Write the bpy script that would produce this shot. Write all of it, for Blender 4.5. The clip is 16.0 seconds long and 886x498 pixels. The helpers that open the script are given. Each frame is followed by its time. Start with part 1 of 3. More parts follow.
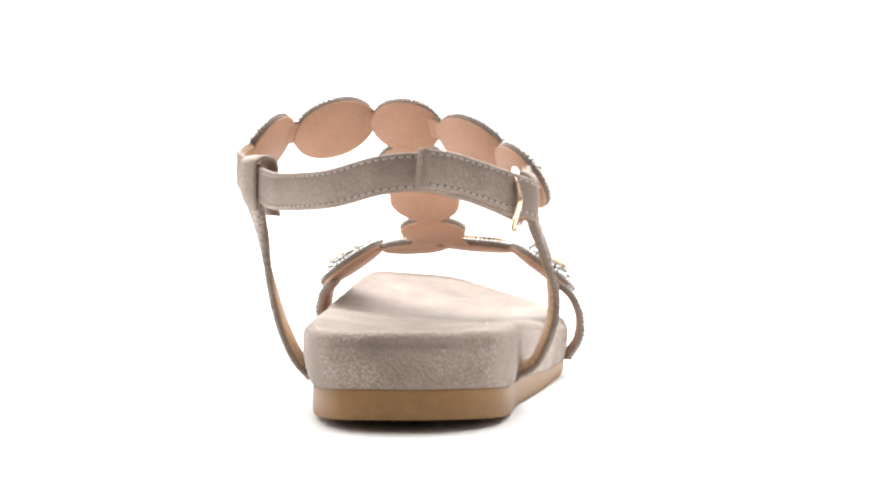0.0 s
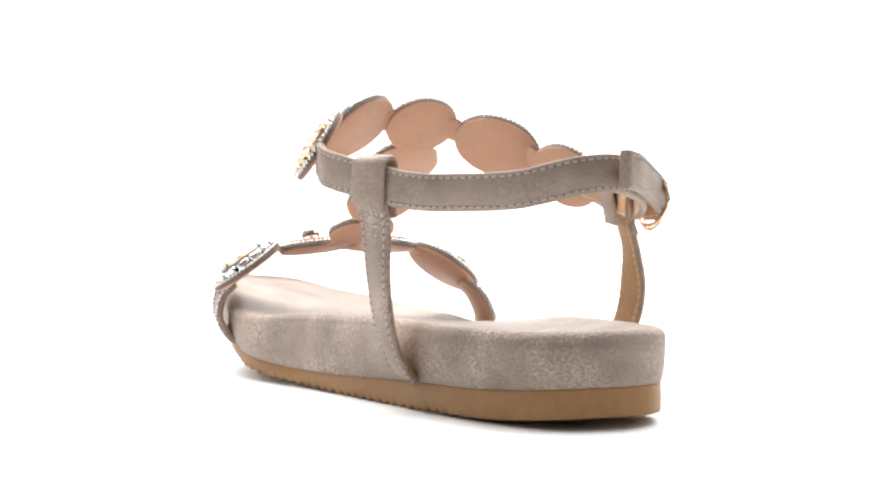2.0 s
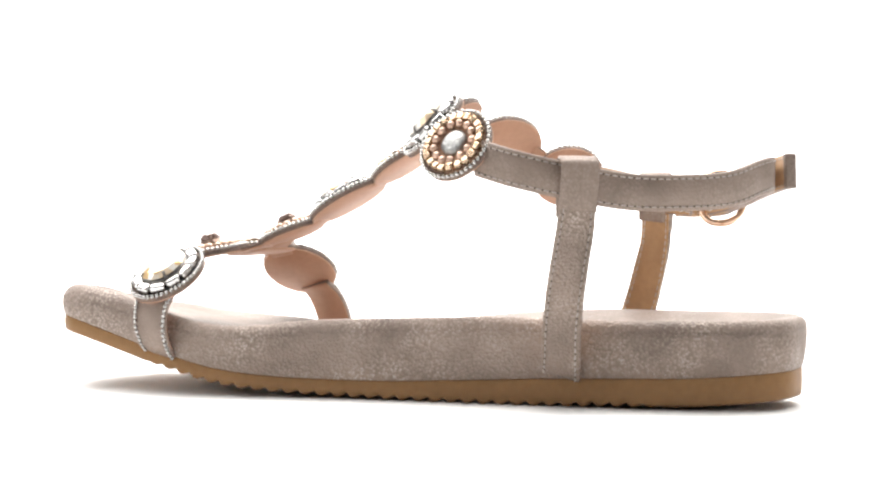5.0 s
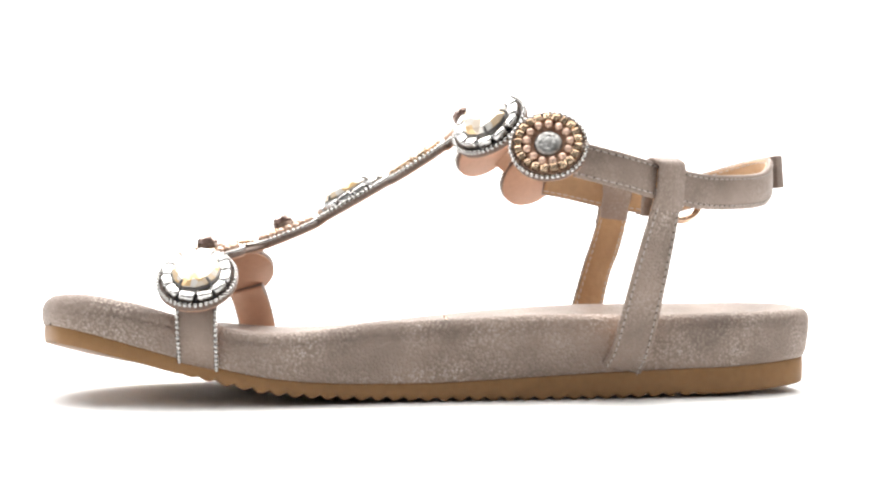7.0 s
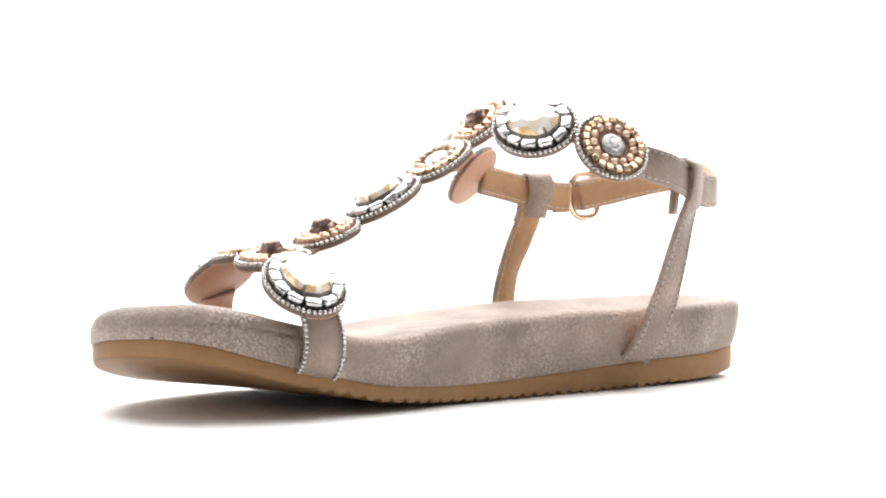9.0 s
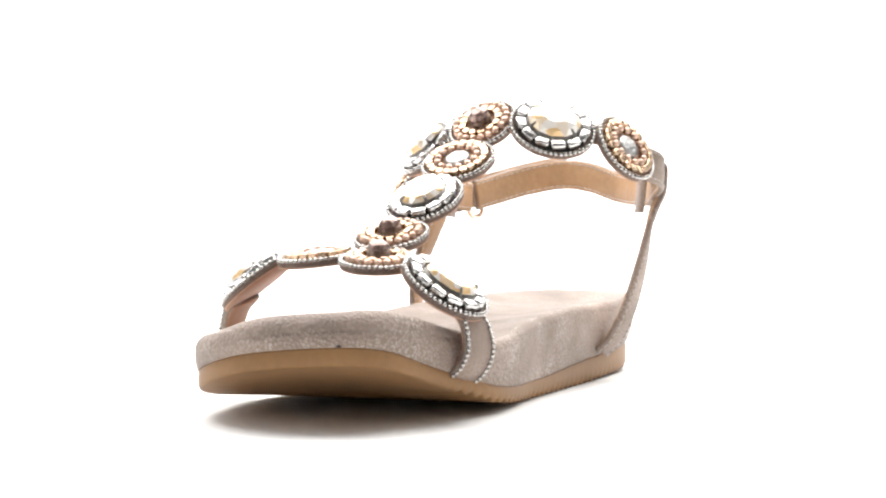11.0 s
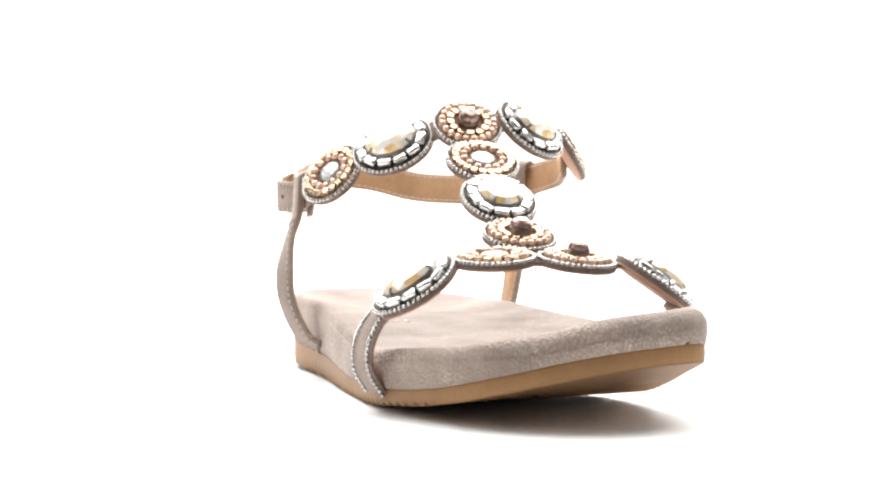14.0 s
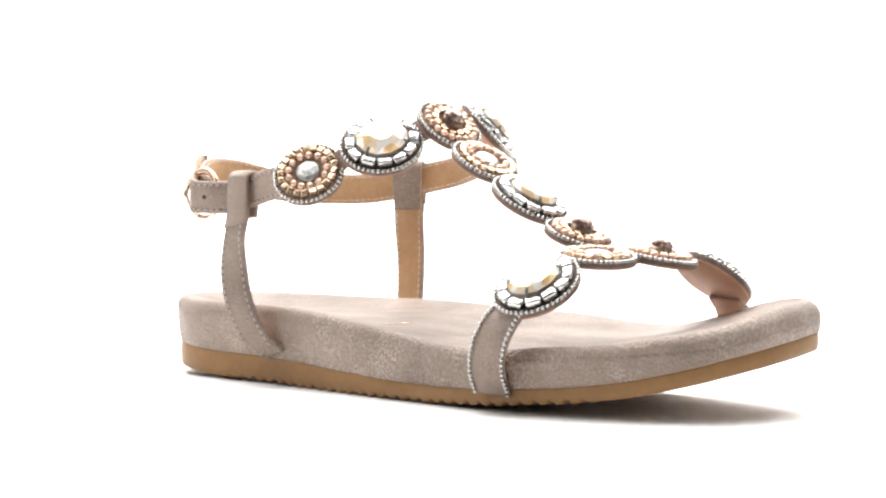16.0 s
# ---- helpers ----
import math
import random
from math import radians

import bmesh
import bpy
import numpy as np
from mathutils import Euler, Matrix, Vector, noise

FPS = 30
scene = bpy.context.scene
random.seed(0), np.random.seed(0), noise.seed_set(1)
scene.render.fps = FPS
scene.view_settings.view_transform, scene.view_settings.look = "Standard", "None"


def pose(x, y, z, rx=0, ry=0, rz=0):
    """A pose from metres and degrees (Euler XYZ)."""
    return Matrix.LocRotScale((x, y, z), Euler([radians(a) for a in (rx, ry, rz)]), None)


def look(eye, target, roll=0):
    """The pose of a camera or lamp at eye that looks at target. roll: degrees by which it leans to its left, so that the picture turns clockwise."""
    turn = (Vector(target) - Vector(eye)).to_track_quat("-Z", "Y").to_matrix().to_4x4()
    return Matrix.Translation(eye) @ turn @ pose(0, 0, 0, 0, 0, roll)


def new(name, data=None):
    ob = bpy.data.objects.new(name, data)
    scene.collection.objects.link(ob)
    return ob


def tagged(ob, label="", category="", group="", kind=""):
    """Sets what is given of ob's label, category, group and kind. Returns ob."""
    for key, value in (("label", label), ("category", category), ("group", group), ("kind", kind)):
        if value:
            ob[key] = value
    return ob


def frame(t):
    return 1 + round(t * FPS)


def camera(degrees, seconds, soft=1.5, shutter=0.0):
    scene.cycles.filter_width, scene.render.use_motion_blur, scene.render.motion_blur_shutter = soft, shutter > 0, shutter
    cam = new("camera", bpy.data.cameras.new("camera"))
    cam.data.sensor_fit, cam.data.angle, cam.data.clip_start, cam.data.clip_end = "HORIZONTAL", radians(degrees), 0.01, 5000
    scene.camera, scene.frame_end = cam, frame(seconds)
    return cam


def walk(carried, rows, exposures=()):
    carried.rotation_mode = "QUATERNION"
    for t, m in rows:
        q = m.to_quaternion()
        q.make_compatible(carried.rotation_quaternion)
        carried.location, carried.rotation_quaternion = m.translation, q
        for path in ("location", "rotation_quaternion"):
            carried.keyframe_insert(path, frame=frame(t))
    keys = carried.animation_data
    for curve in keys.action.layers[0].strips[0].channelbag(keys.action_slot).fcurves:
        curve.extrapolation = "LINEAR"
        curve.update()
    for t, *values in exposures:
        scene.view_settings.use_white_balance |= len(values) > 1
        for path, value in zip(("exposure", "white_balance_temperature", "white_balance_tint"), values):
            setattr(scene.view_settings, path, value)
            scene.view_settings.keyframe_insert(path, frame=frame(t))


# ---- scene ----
cam = camera(24.05, 16.0, soft=2.3)
EYE = (0.0, -0.700, 0.071)
TILT = pose(*EYE, 90 - 1.916, 0, -0.02) @ pose(0, 0, 0, 0, 0, 0.25)
walk(cam, [(0.0, TILT), (16.0, TILT)], exposures=[(0.0, -0.08), (16.0, -0.08)])

# ---- studio light ----
world = bpy.data.worlds.new("studio")
scene.world = world
world.use_nodes = True
world.node_tree.nodes["Background"].inputs["Color"].default_value = (1.0, 0.985, 0.97, 1)
world.node_tree.nodes["Background"].inputs["Strength"].default_value = 0.09


def softbox(name, eye, target, width, height, watts, colour=(1, 1, 1)):
    lamp = bpy.data.lights.new(name, "AREA")
    lamp.shape, lamp.size, lamp.size_y, lamp.energy, lamp.color = "RECTANGLE", width, height, watts, colour
    ob = new(name, lamp)
    ob.matrix_world = look(eye, target)
    return ob


softbox("overhead_softbox", (0, 0.34, 0.85), (0, 0.17, 0), 1.62, 1.08, 32.5, (1.0, 0.985, 0.965))
softbox("backdrop_softbox", (0, 0.40, 0.80), (0, 0.95, 0.20), 1.4, 0.22, 14)
softbox("left_softbox", (-0.80, -0.3, 0.45), (0, 0, 0.04), 0.5, 0.5, 1.8)
softbox("right_softbox", (0.80, -0.3, 0.45), (0, 0, 0.04), 0.5, 0.5, 0.8)


# ---- materials ----
def material(name, colour, rough=0.5, metal=0.0, grain=(0.0, 100.0), spots=(0.0, 10.0), bump=0.0, bump_scale=800.0, spec=0.5):
    """Base colour varied at two scales, roughness and a fine relief."""
    m = bpy.data.materials.new(name)
    m.use_nodes = True
    n, l = m.node_tree.nodes, m.node_tree.links
    b = n["Principled BSDF"]
    b.inputs["Roughness"].default_value, b.inputs["Metallic"].default_value = rough, metal
    b.inputs["Specular IOR Level"].default_value = spec
    co = n.new("ShaderNodeTexCoord")
    last = None
    for amount, scale in (grain, spots):
        t = n.new("ShaderNodeTexNoise")
        t.inputs["Scale"].default_value, t.inputs["Detail"].default_value = scale, 4
        l.new(co.outputs["Object"], t.inputs["Vector"])
        r = n.new("ShaderNodeMapRange")
        r.inputs["From Min"].default_value, r.inputs["From Max"].default_value = 0.3, 0.7
        r.inputs["To Min"].default_value, r.inputs["To Max"].default_value = 1 - amount, 1 + amount
        l.new(t.outputs["Fac"], r.inputs["Value"])
        mix = n.new("ShaderNodeVectorMath")
        mix.operation = "SCALE"
        if last is None:
            mix.inputs[0].default_value = colour
        else:
            l.new(last, mix.inputs[0])
        l.new(r.outputs["Result"], mix.inputs["Scale"])
        last = mix.outputs["Vector"]
    l.new(last, b.inputs["Base Color"])
    if bump:
        t = n.new("ShaderNodeTexNoise")
        t.inputs["Scale"].default_value, t.inputs["Detail"].default_value = bump_scale, 3
        l.new(co.outputs["Object"], t.inputs["Vector"])
        k = n.new("ShaderNodeBump")
        k.inputs["Strength"].default_value, k.inputs["Distance"].default_value = bump, 0.0004
        l.new(t.outputs["Fac"], k.inputs["Height"])
        l.new(k.outputs["Normal"], b.inputs["Normal"])
    return m


def leather_material(name, relief, painted_glint, tone=1.0):
    """Taupe leather with a worn metallic finish: crackled flecks in patches, their glints also painted pale."""
    m = bpy.data.materials.new(name)
    m.use_nodes = True
    n, l = m.node_tree.nodes, m.node_tree.links
    b = n["Principled BSDF"]
    co = n.new("ShaderNodeTexCoord")

    def noise_node(scale, detail=3.0, rough=0.55):
        t = n.new("ShaderNodeTexNoise")
        t.inputs["Scale"].default_value, t.inputs["Detail"].default_value, t.inputs["Roughness"].default_value = scale, detail, rough
        l.new(co.outputs["Object"], t.inputs["Vector"])
        return t.outputs["Fac"]

    def ranged(value, a, z, lo, hi):
        r = n.new("ShaderNodeMapRange")
        for key, v in (("From Min", a), ("From Max", z), ("To Min", lo), ("To Max", hi)):
            r.inputs[key].default_value = v
        l.new(value, r.inputs["Value"])
        return r.outputs["Result"]

    def math_node(op, a, c):
        q = n.new("ShaderNodeMath")
        q.operation = op
        l.new(a, q.inputs[0])
        if isinstance(c, float):
            q.inputs[1].default_value = c
        else:
            l.new(c, q.inputs[1])
        return q.outputs[0]

    cells = n.new("ShaderNodeTexVoronoi")
    cells.feature = "F1"
    cells.inputs["Scale"].default_value = 1020
    l.new(co.outputs["Object"], cells.inputs["Vector"])
    fine = noise_node(1300, 2)
    patches = ranged(noise_node(48, 4), 0.42, 0.66, 0.12, 1.0)
    pebble = math_node("MULTIPLY", ranged(cells.outputs["Distance"], 0.16, 0.66, 1.0, 0.0), ranged(fine, 0.36, 0.6, 0.35, 1.0))
    fleck = math_node("MULTIPLY", pebble, patches)
    ramp = n.new("ShaderNodeMix")
    ramp.data_type = "RGBA"
    ramp.inputs["A"].default_value = (0.152 * tone, 0.113 * tone, 0.091 * tone, 1)
    ramp.inputs["B"].default_value = (0.306 * tone, 0.235 * tone, 0.195 * tone, 1)
    l.new(ranged(noise_node(38, 5, 0.6), 0.28, 0.72, 0.0, 0.95), ramp.inputs["Factor"])
    # highlights of the pebbled grain, put into the base colour as a pale tone
    top = n.new("ShaderNodeMix")
    top.data_type = "RGBA"
    top.inputs["B"].default_value = (0.70, 0.595, 0.51, 1)
    l.new(ramp.outputs["Result"], top.inputs["A"])
    l.new(math_node("MULTIPLY", fleck, painted_glint), top.inputs["Factor"])
    l.new(top.outputs["Result"], b.inputs["Base Color"])
    l.new(ranged(fleck, 0, 1, 0.08, 0.65), b.inputs["Metallic"])
    l.new(ranged(fleck, 0, 1, 0.62, 0.34), b.inputs["Roughness"])
    k = n.new("ShaderNodeBump")
    k.inputs["Strength"].default_value, k.inputs["Distance"].default_value = relief, 0.0008
    l.new(math_node("SUBTRACT", math_node("MULTIPLY", fine, 0.6), cells.outputs["Distance"]), k.inputs["Height"])
    l.new(k.outputs["Normal"], b.inputs["Normal"])
    return m


def foiled_stone(name, pale, deep, metal):
    """Cut glass with a foil back: mirror-bright facets over a tint that shifts across the stone."""
    m = bpy.data.materials.new(name)
    m.use_nodes = True
    n, l = m.node_tree.nodes, m.node_tree.links
    b = n["Principled BSDF"]
    co, t, mix = n.new("ShaderNodeTexCoord"), n.new("ShaderNodeTexVoronoi"), n.new("ShaderNodeMix")
    t.inputs["Scale"].default_value = 260
    l.new(co.outputs["Object"], t.inputs["Vector"])
    sep = n.new("ShaderNodeSeparateColor")
    l.new(t.outputs["Color"], sep.inputs["Color"])
    r = n.new("ShaderNodeMapRange")
    r.inputs["From Min"].default_value, r.inputs["From Max"].default_value = 0.30, 0.85
    l.new(sep.outputs[0], r.inputs["Value"])
    mix.data_type = "RGBA"
    mix.inputs["A"].default_value, mix.inputs["B"].default_value = (*pale, 1), (*deep, 1)
    l.new(r.outputs["Result"], mix.inputs["Factor"])
    l.new(mix.outputs["Result"], b.inputs["Base Color"])
    b.inputs["Metallic"].default_value, b.inputs["Roughness"].default_value = metal, 0.06
    b.inputs["Coat Weight"].default_value, b.inputs["Coat Roughness"].default_value = 0.35, 0.02
    return m


def bead_material(name, colour, metal, rough, spread):
    """Beads of one batch, each a little different in tone."""
    m = material(name, colour, rough, metal, (0.08, 900), (0.05, 300), 0.15, 1500)
    n, l = m.node_tree.nodes, m.node_tree.links
    info, hsv = n.new("ShaderNodeObjectInfo"), n.new("ShaderNodeHueSaturation")
    r = n.new("ShaderNodeMapRange")
    r.inputs["To Min"].default_value, r.inputs["To Max"].default_value = 1 - spread, 1 + spread
    l.new(info.outputs["Random"], r.inputs["Value"])
    b = n["Principled BSDF"]
    src = b.inputs["Base Color"].links[0].from_socket
    l.new(src, hsv.inputs["Color"])
    l.new(r.outputs["Result"], hsv.inputs["Value"])
    l.new(hsv.outputs["Color"], b.inputs["Base Color"])
    return m


WHITE = material("white_studio_paper", (0.86, 0.855, 0.85), 0.75, 0, (0.004, 90), (0.004, 2))
GREY = material("grey_booth_panel", (0.16, 0.16, 0.16), 0.8, 0, (0.03, 60), (0.04, 2))
LEATHER = leather_material("metallic_taupe_leather", 0.55, 0.60, 1.06)
STRAP_LEATHER = leather_material("smooth_taupe_leather", 0.2, 0.26, 1.18)
INSOLE = leather_material("matte_taupe_leather", 0.22, 0.14, 0.94)
SUEDE = material("taupe_suede", (0.19, 0.138, 0.112), 0.85, 0, (0.12, 900), (0.08, 60), 0.4, 1200, 0.3)
PEACH = material("peach_leather_lining", (0.50, 0.29, 0.195), 0.6, 0, (0.04, 500), (0.07, 45), 0.15, 900, 0.4)
TAN = material("tan_leather_lining", (0.47, 0.285, 0.155), 0.55, 0, (0.06, 500), (0.12, 60), 0.9, 240, 0.4)
GUM = material("gum_rubber", (0.25, 0.139, 0.064), 0.5, 0, (0.05, 400), (0.10, 30), 0.1, 500, 0.14)
TAUPE_THREAD = material("taupe_thread", (0.46, 0.40, 0.35), 0.7, 0, (0.1, 900), (0.05, 100))
THREAD = material("beige_thread", (0.62, 0.55, 0.48), 0.7, 0, (0.1, 900), (0.05, 100))
HOLE = material("dark_hole", (0.06, 0.048, 0.04), 0.8)
FELT = material("charcoal_felt", (0.045, 0.043, 0.045), 0.9, 0, (0.2, 900), (0.1, 80), 0.3)
ROSE_FELT = material("copper_felt", (0.46, 0.29, 0.20), 0.85, 0, (0.2, 900), (0.1, 80), 0.3)
SILVER = material("silver_metal", (0.50, 0.485, 0.465), 0.22, 1.0, (0.06, 700), (0.04, 90), 0.08, 900)
OLD_SILVER = bead_material("antique_silver", (0.58, 0.57, 0.56), 1.0, 0.22, 0.10)
PEWTER = material("hammered_pewter", (0.35, 0.345, 0.335), 0.36, 1.0, (0.25, 900), (0.1, 200), 0.9, 900)
COPPER = bead_material("copper_pearl", (0.66, 0.45, 0.34), 0.6, 0.2, 0.18)
GOLD = bead_material("pale_gold_cube", (0.62, 0.445, 0.30), 0.85, 0.18, 0.25)
ROSE = material("rose_gold", (0.86, 0.62, 0.46), 0.14, 1.0, (0.03, 400), (0.02, 60))
DARK = material("gunmetal", (0.16, 0.15, 0.14), 0.3, 0.9, (0.1, 500), (0.05, 90))
BRONZE = material("bronze_foil", (0.19, 0.13, 0.10), 0.3, 0.9, (0.05, 400), (0.05, 90))
FOIL = material("champagne_foil", (0.84, 0.65, 0.44), 0.14, 1.0, (0.05, 400), (0.05, 90))
CRYSTAL = foiled_stone("champagne_crystal", (0.86, 0.82, 0.76), (0.80, 0.55, 0.28), 0.32)
SMOKE = foiled_stone("smoky_topaz", (0.28, 0.185, 0.155), (0.13, 0.08, 0.065), 0.5)


# ---- mesh helpers ----
def part(name, bm, mat, parent, label="", smooth=True):
    me = bpy.data.meshes.new(name)
    bmesh.ops.recalc_face_normals(bm, faces=bm.faces[:])
    for f in bm.faces:
        f.smooth = smooth
    bm.to_mesh(me)
    bm.free()
    me.materials.append(mat)
    ob = new(name, me)
    ob.parent = parent
    return tagged(ob, label)


def P(x, y, z):
    """Millimetres above the studio floor, in the sandal's own space."""
    return Vector((x, y, z + 1.0)) / 1000


def spline(points, n, closed=False):
    """n points along a Catmull-Rom curve through the control points."""
    pts = [Vector(p) for p in points]
    k = len(pts)
    spans = k if closed else k - 1
    out = []
    for i in range(n):
        u = i / n * spans if closed else i / (n - 1) * spans
        j = min(int(u), spans - 1)
        t = u - j
        if closed:
            a, b, c, d = (pts[(j + q) % k] for q in (-1, 0, 1, 2))
        else:
            b, c = pts[j], pts[j + 1]
            a = pts[j - 1] if j else b * 2 - c
            d = pts[j + 2] if j + 2 < k else c * 2 - b
        out.append(0.5 * (2 * b + (c - a) * t + (2 * a - 5 * b + 4 * c - d) * t * t + (3 * b - a - 3 * c + d) * t ** 3))
    return out


def smooth_interp(v, xs, ys):
    """Monotone lookup with eased slopes between the stations."""
    xs, ys = list(xs), list(ys)
    if v <= xs[0]:
        return ys[0]
    if v >= xs[-1]:
        return ys[-1]
    i = max(j for j in range(len(xs) - 1) if xs[j] <= v)
    m = [0.0] * len(xs)
    for j in range(len(xs)):
        lo, hi = max(0, j - 1), min(len(xs) - 1, j + 1)
        m[j] = (ys[hi] - ys[lo]) / (xs[hi] - xs[lo])
    h = xs[i + 1] - xs[i]
    t = (v - xs[i]) / h
    return ((2 * t ** 3 - 3 * t * t + 1) * ys[i] + (t ** 3 - 2 * t * t + t) * h * m[i]
            + (3 * t * t - 2 * t ** 3) * ys[i + 1] + (t ** 3 - t * t) * h * m[i + 1])


def skin(bm, rings, closed=True, caps=True):
    """Quads between rings of equal count; rings are lists of vectors."""
    rows = [[bm.verts.new(p) for p in r] for r in rings]
    for a, b in zip(rows, rows[1:]):
        k = len(a)
        for i in range(k if closed else k - 1):
            j = (i + 1) % k
            bm.faces.new((a[i], a[j], b[j], b[i]))
    if caps:
        bm.faces.new(rows[0])
        bm.faces.new(list(reversed(rows[-1])))
    return rows


def ball(bm, centre, r, seg=8, rings=5, squash=None):
    """A small bead; squash flattens it along an axis."""
    m = Matrix.Translation(centre)
    if squash:
        m = m @ squash
    bmesh.ops.create_uvsphere(bm, u_segments=seg, v_segments=rings, radius=r, matrix=m)


def box(bm, m, sx, sy, sz, bevel=0.0):
    made = bmesh.ops.create_cube(bm, size=1, matrix=m @ Matrix.Diagonal((sx, sy, sz, 1)))
    if bevel:
        edges = list({e for v in made["verts"] for e in v.link_edges})
        bmesh.ops.bevel(bm, geom=edges, offset=bevel, segments=2, affect="EDGES", profile=0.6)


# ---- studio floor and backdrop, one sheet of paper ----
def studio_sweep():
    bm = bmesh.new()
    profile = [(-0.88, 0.0), (-0.4, 0.0), (0.0, 0.0), (0.3, 0.0), (0.55, 0.0)]
    profile += [(0.55 + 0.35 * math.sin(a), 0.35 - 0.35 * math.cos(a)) for a in (k * math.pi / 32 for k in range(1, 17))]
    profile += [(0.90, 0.6), (0.90, 0.93)]
    xs = (-0.9, -0.5, -0.2, 0.2, 0.5, 0.9)
    rows = [[bm.verts.new((x, y, z)) for x in xs] for y, z in profile]
    for a, b in zip(rows, rows[1:]):
        for i in range(len(xs) - 1):
            bm.faces.new((a[i], a[i + 1], b[i + 1], b[i]))
    ob = part("backdrop", bm, WHITE, None)
    return tagged(ob, "seamless white paper sweep of a photo studio", "backdrop", kind="structure")


studio_sweep()


def studio_room():
    """Plain grey panels that close the small photo studio."""
    for name, x0, x1, y0, y1, z0, z1 in (("wall_left", -0.93, -0.91, -0.92, 0.94, 0, 0.95), ("wall_right", 0.91, 0.93, -0.92, 0.94, 0, 0.95),
                                         ("wall_rear", -0.91, 0.91, -0.92, -0.90, 0, 0.95), ("wall_front", -0.91, 0.91, 0.92, 0.94, 0, 0.95),
                                         ("ceiling", -0.93, 0.93, -0.92, 0.94, 0.95, 0.97)):
        bm = bmesh.new()
        box(bm, Matrix.Translation(((x0 + x1) / 2, (y0 + y1) / 2, (z0 + z1) / 2)), x1 - x0, y1 - y0, z1 - z0)
        tagged(part(name, bm, GREY, None, smooth=False), "plain grey panel of the photo booth " + ("above" if name == "ceiling" else "side"), kind="structure")


studio_room()

# ---- the sandal ----
sandal = new("sandal")
tagged(sandal, "taupe metallic leather T-strap sandal with beaded medallions and gum sole", "sandal")

# plan of the sole in mm: lateral side, toe, medial side, heel
PLAN = [(44.4, 56.7, 0), (41.0, 89.7, 0), (31.9, 113.3, 0), (11.9, 129.2, 0), (-12.1, 131.0, 0), (-28.8, 124.0, 0), (-35.6, 99.6, 0),
        (-43.0, 62.1, 0), (-39.2, 20, 0), (-38.2, -30, 0), (-38.1, -83, 0), (-30.0, -114, 0), (-13.6, -121.4, 0), (4.9, -117.2, 0),
        (18.5, -96.3, 0), (23.9, -51.9, 0), (36.3, 8, 0)]
LOW_Y = (-123, -95, -73, -37, 0, 26, 50, 71, 90, 111, 134)
LOW_Z = (2.5, 0.5, -0.1, -0.9, -0.6, 0.0, 1.3, 3.9, 7.5, 12.6, 18.2)
WELT_H_Y = (-123, -90, -46, -19, 6, 35, 60, 85, 107, 134)
WELT_H = (8.8, 8.7, 8.5, 7.3, 5.9, 5.2, 5.0, 5.0, 5.0, 5.5)
TOP_Y = (-123, -92, -55, -28, 0, 31, 53, 71, 94, 107, 126, 134)
TOP_IN = (27.4, 26.8, 26.6, 26.8, 25.8, 24.4, 22.2, 22.6, 27.2, 30.8, 33.6, 33.4)
TOP_OUT = (27.6, 26.6, 26.2, 24.4, 21.6, 18.6, 18.2, 20.0, 22.8, 25.0, 27.4, 31.8)


def toe_tilt(x, y):
    """The toe leans: the inner corner stands higher than the outer one."""
    return -0.072 * x * min(1, max(0, (y - 66) / 52))


def low(x, y):
    return smooth_interp(y - 0.10 * (x + 40), LOW_Y, LOW_Z) + toe_tilt(x, y)


def welt(x, y):
    return low(x, y) + smooth_interp(y, WELT_H_Y, WELT_H)


def brim(x, y):
    """Height of the footbed's top edge: higher on the arch side."""
    k = min(1, max(0, (x + 40) / 80))
    return (1 - k) * smooth_interp(y, TOP_Y, TOP_IN) + k * smooth_interp(y, TOP_Y, TOP_OUT) + 0.6 * toe_tilt(x, y)


def plan_sides():
    """Left and right edge of the sole as lookups over y."""
    pts = [(p.x, p.y) for p in spline(PLAN, 900, True)]
    hi, lo = max(range(900), key=lambda i: pts[i][1]), min(range(900), key=lambda i: pts[i][1])
    ring = pts[hi:] + pts[:hi]
    cut = (lo - hi) % 900
    left = sorted(((y, x) for x, y in ring[:cut + 1]))
    right = sorted(((y, x) for x, y in ring[cut:] + ring[:1]))
    return left, right


LEFT, RIGHT = plan_sides()


def edge_x(table, y):
    return float(np.interp(y, [a for a, _ in table], [b for _, b in table]))


